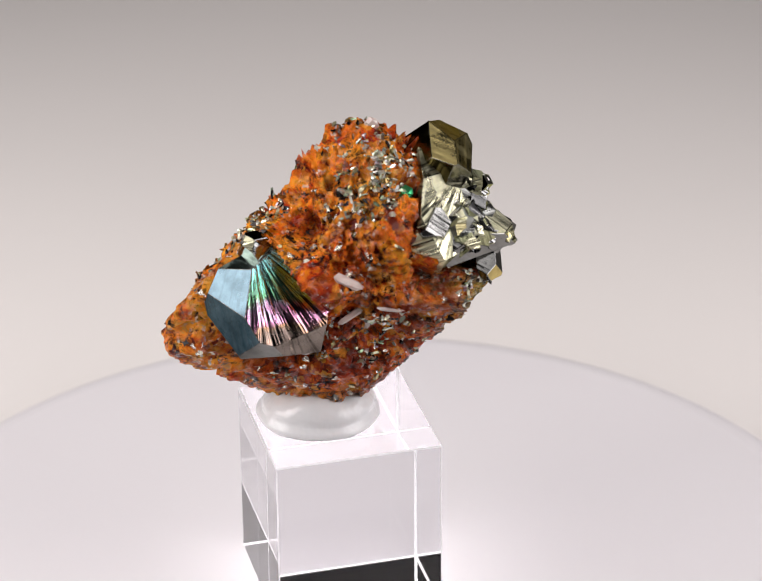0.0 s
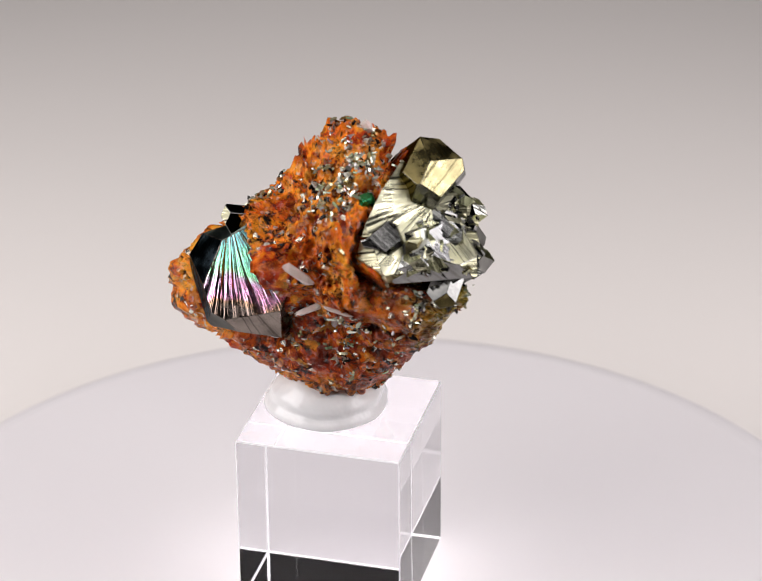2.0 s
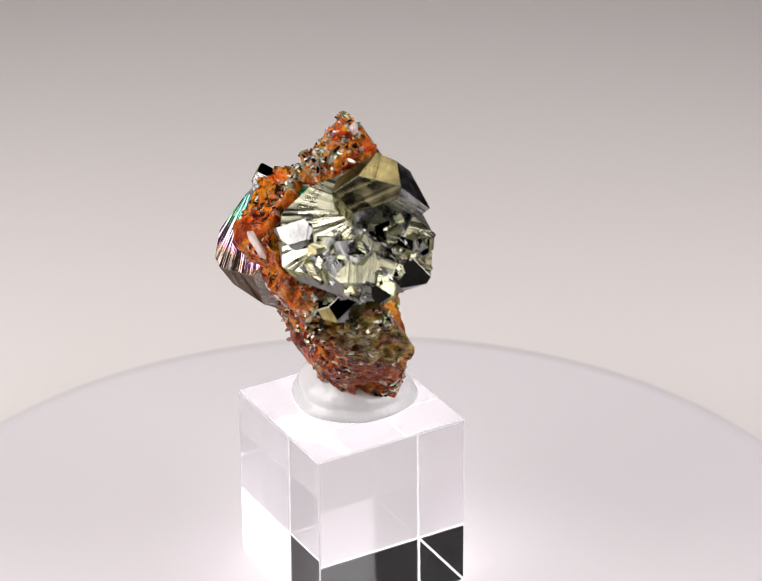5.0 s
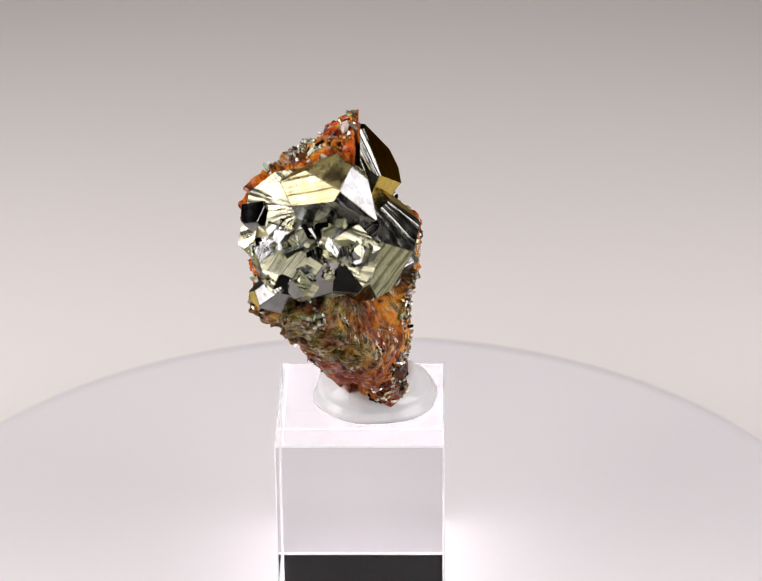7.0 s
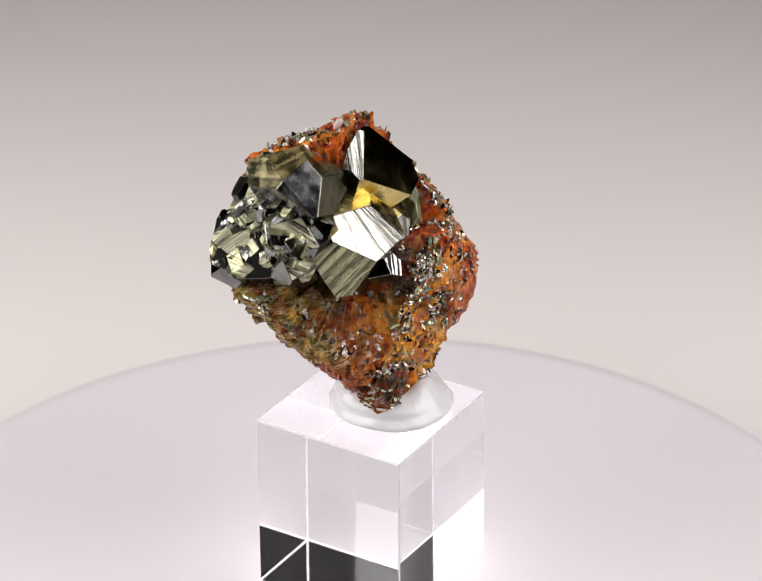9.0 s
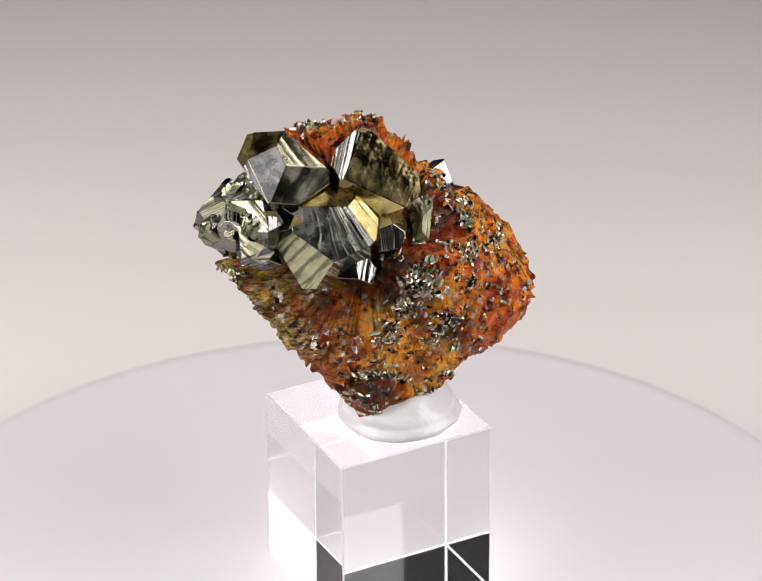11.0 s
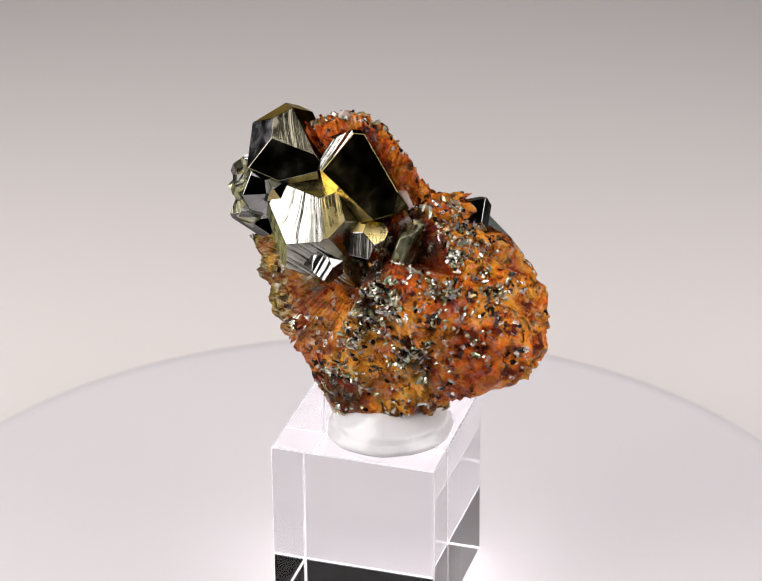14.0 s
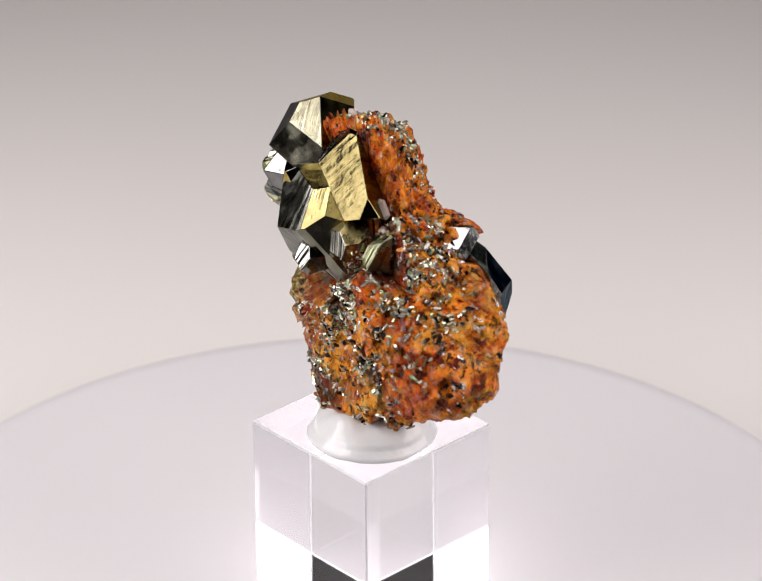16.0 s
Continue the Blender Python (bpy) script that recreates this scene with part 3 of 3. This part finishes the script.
crystal_form("small_crystal", (11.5, -11.5, 62.8), [
    (-75, 5, 2.7, 0), (76, -11, 2.8, 0), (-17, -16, 1.7, 0), (27, 24, 2.4, 0), (35, -64, 2.8, 0), (99, 44, 2.8, 0), (137,
    -38, 2.8, 0), (162, 16, 2.8, 0), (-152, -24, 2.8, 0), (-144, 64, 2.8, 0), (-80, -44, 1.7, 0), (-42, 38, 1.7, 0)],
    [SILVER, SILVER], "small bright crystal at the foot of the fan")
crystal_form("small_crystal", (19, -8, 55), [
    (-45, 0, 2.1, 1), (111, 8, 3.6, 0), (24, -23, 2.0, 0), (51, 31, 3.6, 0), (95, -49, 3.6, 0), (136, 65, 3.6, 0), (164,
    -21, 3.6, 0), (-155, 23, 2.5, 0), (-128, -31, 2.0, 0), (-84, 49, 2.0, 0), (-43, -65, 2.0, 0), (-15, 21, 2.0, 0)],
    [SILVER, GOLD_FLASH], "small golden crystal at the rim of the cluster")
crystal_form("small_crystal", (-3, 3, 57.5), [
    (95, 6, 2.5, 1), (78, 55, 3.1, 2), (160, -15, 3.4, 0), (20, 0, 2.7, 0), (95, -45, 2.9, 0), (-114, 15, 3.0, 0), (150, 45, 3.4, 2), (-169, -9, 3.6, 0), (-119, 75, 3.6, 0), (-112, -44, 3.0, 0), (-50, 25, 3.0, 0)],
    [SILVER, STRIPED_SIDE, GOLD_FLASH], "small grey crystal wedged beside the pyramid")
crystal_form("small_crystal", (10.6, 3.6, 62.6), [
    (98, -8, 2.6, 1), (140, 20, 2.4, 0), (55, 10, 2.6, 0), (98, -55, 2.2, 0), (98, 60, 2.6, 0), (-80, 0, 3.0, 0), (10, -20, 2.8, 0), (-170, -20, 2.6, 0)],
    [SILVER, GOLD_FLASH], "small golden crystal between the large crystals")
crystal_form("small_crystal", (-9.4, 2.2, 57.6), [
    (80, -10, 1.6, 1), (120, 15, 1.2, 0), (30, 20, 1.1, 1), (80, 60, 2.0, 0), (170, -10, 1.3, 0), (-90, 0, 2.0, 0), (80, -70, 2.0, 0), (-20, -20, 1.3, 0)],
    [OLIVE, OLIVE], "small olive green crystal on the rusty matrix")
crystal_form("small_crystal", (1.5, 6, 54.4), [
    (101, 26, 2.7, 1), (52, 16, 2.7, 0), (-22, -40, 2.7, 0), (-10, 18, 2.7, 0), (61, -43, 2.7, 0), (27, 74, 2.7, 0), (-127,
    -16, 2.7, 0), (157, 40, 2.7, 0), (169, -18, 2.7, 0), (-118, 43, 2.7, 0), (-152, -74, 2.7, 0), (-69, 1, 2.7, 0)],
    [SILVER, STRIPED_SIDE], "small grey striped crystal at the foot of the pyramid")
crystal_form("small_crystal", (7.2, -9.4, 67.8), [
    (-60, 20, 1.0, 1), (56, -5, 1.0, 0), (-38, -46, 1.0, 0), (-2, 4, 1.0, 0), (78, -63, 1.0, 0), (40, 53, 1.0, 0), (116, -9,
    1.0, 0), (-123, 5, 1.0, 0), (141, 46, 1.0, 0), (177, -4, 1.0, 0), (-101, 63, 0.7, 0), (-139, -53, 1.0, 0)],
    [GREEN, GREEN], "small bright green crystal on the rusty matrix")


# where scales of metallic mineral crowd: place (millimetres), radius, share
SCALES = [((-6, 4, 50), 6, 0.9), ((-11, 1, 58), 5, 0.8), ((-14, -3, 60), 5, 0.7), ((-16, 1, 51), 5, 0.6), ((-13, 3, 41), 5, 0.7), ((-1, 6, 33), 5, 0.9),
          ((-20, -3, 52), 5, 0.5), ((19, 1, 60), 6, 0.9), ((17, 3, 54), 5, 0.7), ((19, -1, 57), 6, 0.8), ((3, -8, 69), 5.5, 0.95), ((0, -1, 75), 4, 0.7),
          ((4, -9, 42), 8, 0.12), ((-10, -12, 42), 7, 0.12), ((-15, -9, 60), 4, 0.3), ((20, -8, 60), 6, 0.9), ((17, -11, 57), 5, 0.8), ((17, 4, 64), 5, 0.9), ((0, 6, 52), 4, 0.8), ((-4, 5, 56), 4, 0.8), ((10, 6, 50), 4, 0.6), ((-8, 4, 62), 4, 0.5), ((9, 7, 57), 4, 0.9), ((-1, 6, 57), 4, 0.95), ((4, 8, 50), 4, 0.7), ((0, -5, 74), 3, 0.7),
          ((-7.4, 3.7, 54.6), 4, 0.95), ((-4.9, 4.4, 49.3), 4, 0.95), ((-2.3, 5.1, 44), 4, 0.9), ((-17.4, 1, 56.8), 3.5, 0.9), ((-20.4, 0.2, 53.4), 3.5, 0.8), ((-19.3, 0.5, 43.9), 3.5, 0.9), ((-16.2, 1.4, 39.2), 3.5, 0.9),
          ((-0.4, 5.6, 33.5), 4, 0.95), ((-0.3, 5.6, 28.5), 4, 0.95), ((-11.2, 2.7, 31.4), 4, 0.8)]


def surface(dirs):
    r = reach(dirs)
    rough = r + np.array([relief(q) for q in dirs * r[:, None]])
    low = sockets(dirs, rough)
    return low


def sphere_dirs(count):
    i = np.arange(count) + 0.5
    up, turn = 1 - 2 * i / count, math.pi * (1 + 5 ** 0.5) * i
    flat = np.sqrt(1 - up * up)
    return np.stack([np.cos(turn) * flat, np.sin(turn) * flat, up], 1)


def plate(rng, verts, faces, place, normal, length, width, thick):
    """A six-sided scale, at any turn round its normal."""
    turn = Vector((0, 0, 1)).rotation_difference(normal).to_matrix() @ Matrix.Rotation(rng.uniform(0, 6.28), 3, "Z")
    base = len(verts)
    for z, k in ((-0.5, 1.0), (0.5, rng.uniform(0.75, 1.0))):
        for j in range(6):
            a = j * math.pi / 3
            verts.append(place + turn @ Vector((math.cos(a) * length * 0.5 * k, math.sin(a) * width * 0.5 * k, z * thick)))
    faces.append([base + 5 - j for j in range(6)])
    faces.append([base + 6 + j for j in range(6)])
    for j in range(6):
        faces.append([base + j, base + (j + 1) % 6, base + 6 + (j + 1) % 6, base + 6 + j])


def scales(stone):
    rng = random.Random(5)
    dirs = sphere_dirs(40000)
    r = surface(dirs)
    verts, faces = [], []
    for d, dist in zip(dirs, r):
        q = Vector(d) * dist + CENTRE
        share = max(s * math.exp(-((q - Vector(c)).length / rad) ** 4) for c, rad, s in SCALES)
        share = max(share * (0.95 if noise.noise(q * 0.45) > 0.02 else 0.10), 0.0012)
        if q.z < 29 or rng.random() > share:
            continue
        lean = Vector((rng.gauss(0, 1), rng.gauss(0, 1), rng.gauss(0, 1))) * 0.5
        size = rng.choice((0.5, 0.8, 1.0, 1.3, 1.7))
        plate(rng, verts, faces, q * MM, (Vector(d) + lean).normalized(), size * MM, size * rng.uniform(0.22, 0.5) * MM, rng.uniform(0.2, 0.45) * MM)
    me = bpy.data.meshes.new("scale_crust")
    me.from_pydata(verts, [], faces)
    me.materials.append(FLAKE)
    crust = new("scale_crust", me)
    crust.parent = stone
    tagged(crust, "crowded tiny metallic silver and yellow green mineral scales", kind="stuff")
    large_scales(crust)


def large_scales(crust):
    """The larger scales, each a thin six-sided plate of its own, leaning on the crust."""
    rng = random.Random(23)
    shapes = []
    for _ in range(8):
        v, f = [], []
        plate(rng, v, f, Vector((0, 0, 0)), Vector((0, 0, 1)), rng.uniform(1.0, 1.9) * MM, rng.uniform(0.3, 0.6) * MM, rng.uniform(0.22, 0.4) * MM)
        me = bpy.data.meshes.new("scale")
        me.from_pydata(v, [], f)
        me.materials.append(SCALE)
        shapes.append(me)
    spots = [z for z in SCALES if z[2] >= 0.6]
    dirs = sphere_dirs(3600)
    left = 240
    order = list(range(len(dirs)))
    rng.shuffle(order)
    reachable = surface(dirs)
    for i in order:
        q = Vector(dirs[i]) * float(reachable[i]) + CENTRE
        near = max(s * math.exp(-((q - Vector(c)).length / rad) ** 4) for c, rad, s in spots)
        if q.z < 30 or rng.random() > near * 0.6 or left == 0:
            continue
        left -= 1
        lean = Vector((rng.gauss(0, 1), rng.gauss(0, 1), rng.gauss(0, 1))) * 0.6
        n = (Vector(dirs[i]) + lean).normalized()
        ob = new("scale", rng.choice(shapes))
        ob.parent = crust
        ob.matrix_local = Matrix.Translation((q + Vector(dirs[i]) * 0.15) * MM) @ Vector((0, 0, 1)).rotation_difference(n).to_matrix().to_4x4() @ pose(0, 0, 0, 0, 0, rng.uniform(0, 360))


# needles and grains of quartz: place and direction (millimetres), length, width
SHARDS = [((-1.3, -14.2, 56), (0.8, 0.33, -0.5), 5.0, 1.5), ((-1, -11.3, 49.8), (0.83, 0.34, 0.45), 4.6, 1.0), ((3.6, -11.8, 51.5), (0.88, 0.36, -0.3), 4.4, 0.6),
          ((1.2, -8.9, 46.7), (0.1, 0.0, 1.0), 2.2, 1.0), 
          ((-9.0, 0.3, 65.6), (0.5, 0.1, 0.8), 3.2, 2.4), ((2.2, -1.0, 74.2), (0.6, 0.2, 0.5), 2.2, 1.8), ((-11.8, 1.2, 64.6), (-0.8, 0.1, 0.5), 2.6, 1.5), ((-6, -9.5, 45), (0.8, 0.2, 0.3), 3.0, 1.0)]


def shards(stone):
    aims = np.array([(Vector(s[0]) - CENTRE).normalized() for s in SHARDS])
    for (_, way, length, width), aim, dist in zip(SHARDS, aims, surface(aims)):
        place = CENTRE + Vector(aim) * (dist + 0.35)
        width = width * 1.1
        rng = random.Random(int(length * 97 + width * 31))
        bm = bmesh.new()
        m = Vector((0, 0, 1)).rotation_difference(Vector(way)).to_matrix().to_4x4()
        rings = []
        for z, k in ((-0.5, 0.35), (-0.36, 0.9), (0.3, 1.0), (0.5, 0.25)):
            rings.append([bm.verts.new(Vector(place) * MM + m @ Vector((math.cos(a) * width * 0.5 * k * MM * rng.uniform(0.7, 1.2), math.sin(a) * width * 0.3 * k * MM, (z + rng.uniform(-0.05, 0.05)) * length * MM)))
                          for a in (j * math.pi / 3 for j in range(6))])
        for a, b in zip(rings, rings[1:]):
            for j in range(6):
                bm.faces.new((a[j], a[(j + 1) % 6], b[(j + 1) % 6], b[j]))
        bm.faces.new(rings[0][::-1])
        bm.faces.new(rings[-1])
        part("quartz_shard", bm, QUARTZ, stone, "pale pinkish white quartz shard")


def specimen():
    stone = new("mineral_specimen")
    tagged(stone, "rusty orange mineral specimen with mirror-like dark garnet crystals", "mineral")
    matrix_body(stone)
    crystals(stone)
    cluster(stone)
    scales(stone)
    shards(stone)
    return stone


# ---- building and turning ----
room()
paper_sweep()
PLATE_OB = turntable()
STONE = specimen()
BLOCK_OB = acrylic_block()
PAD = putty()


def turned(t):
    """The turntable's turn in degrees, clockwise from above."""
    return 14.99 * t + 0.42 * max(0.0, t - 5.2) - 0.371 * max(0.0, t - 10.2)


def motions():
    times = [0.0, 2.0, 4.0, 6.0, 8.0, 10.0, 12.0, 14.0, 16.0]
    for thing in (PLATE_OB, STONE, BLOCK_OB, PAD):
        walk(thing, [(t, pose(0, 0, 0, 0, 0, -turned(t))) for t in times])


motions()
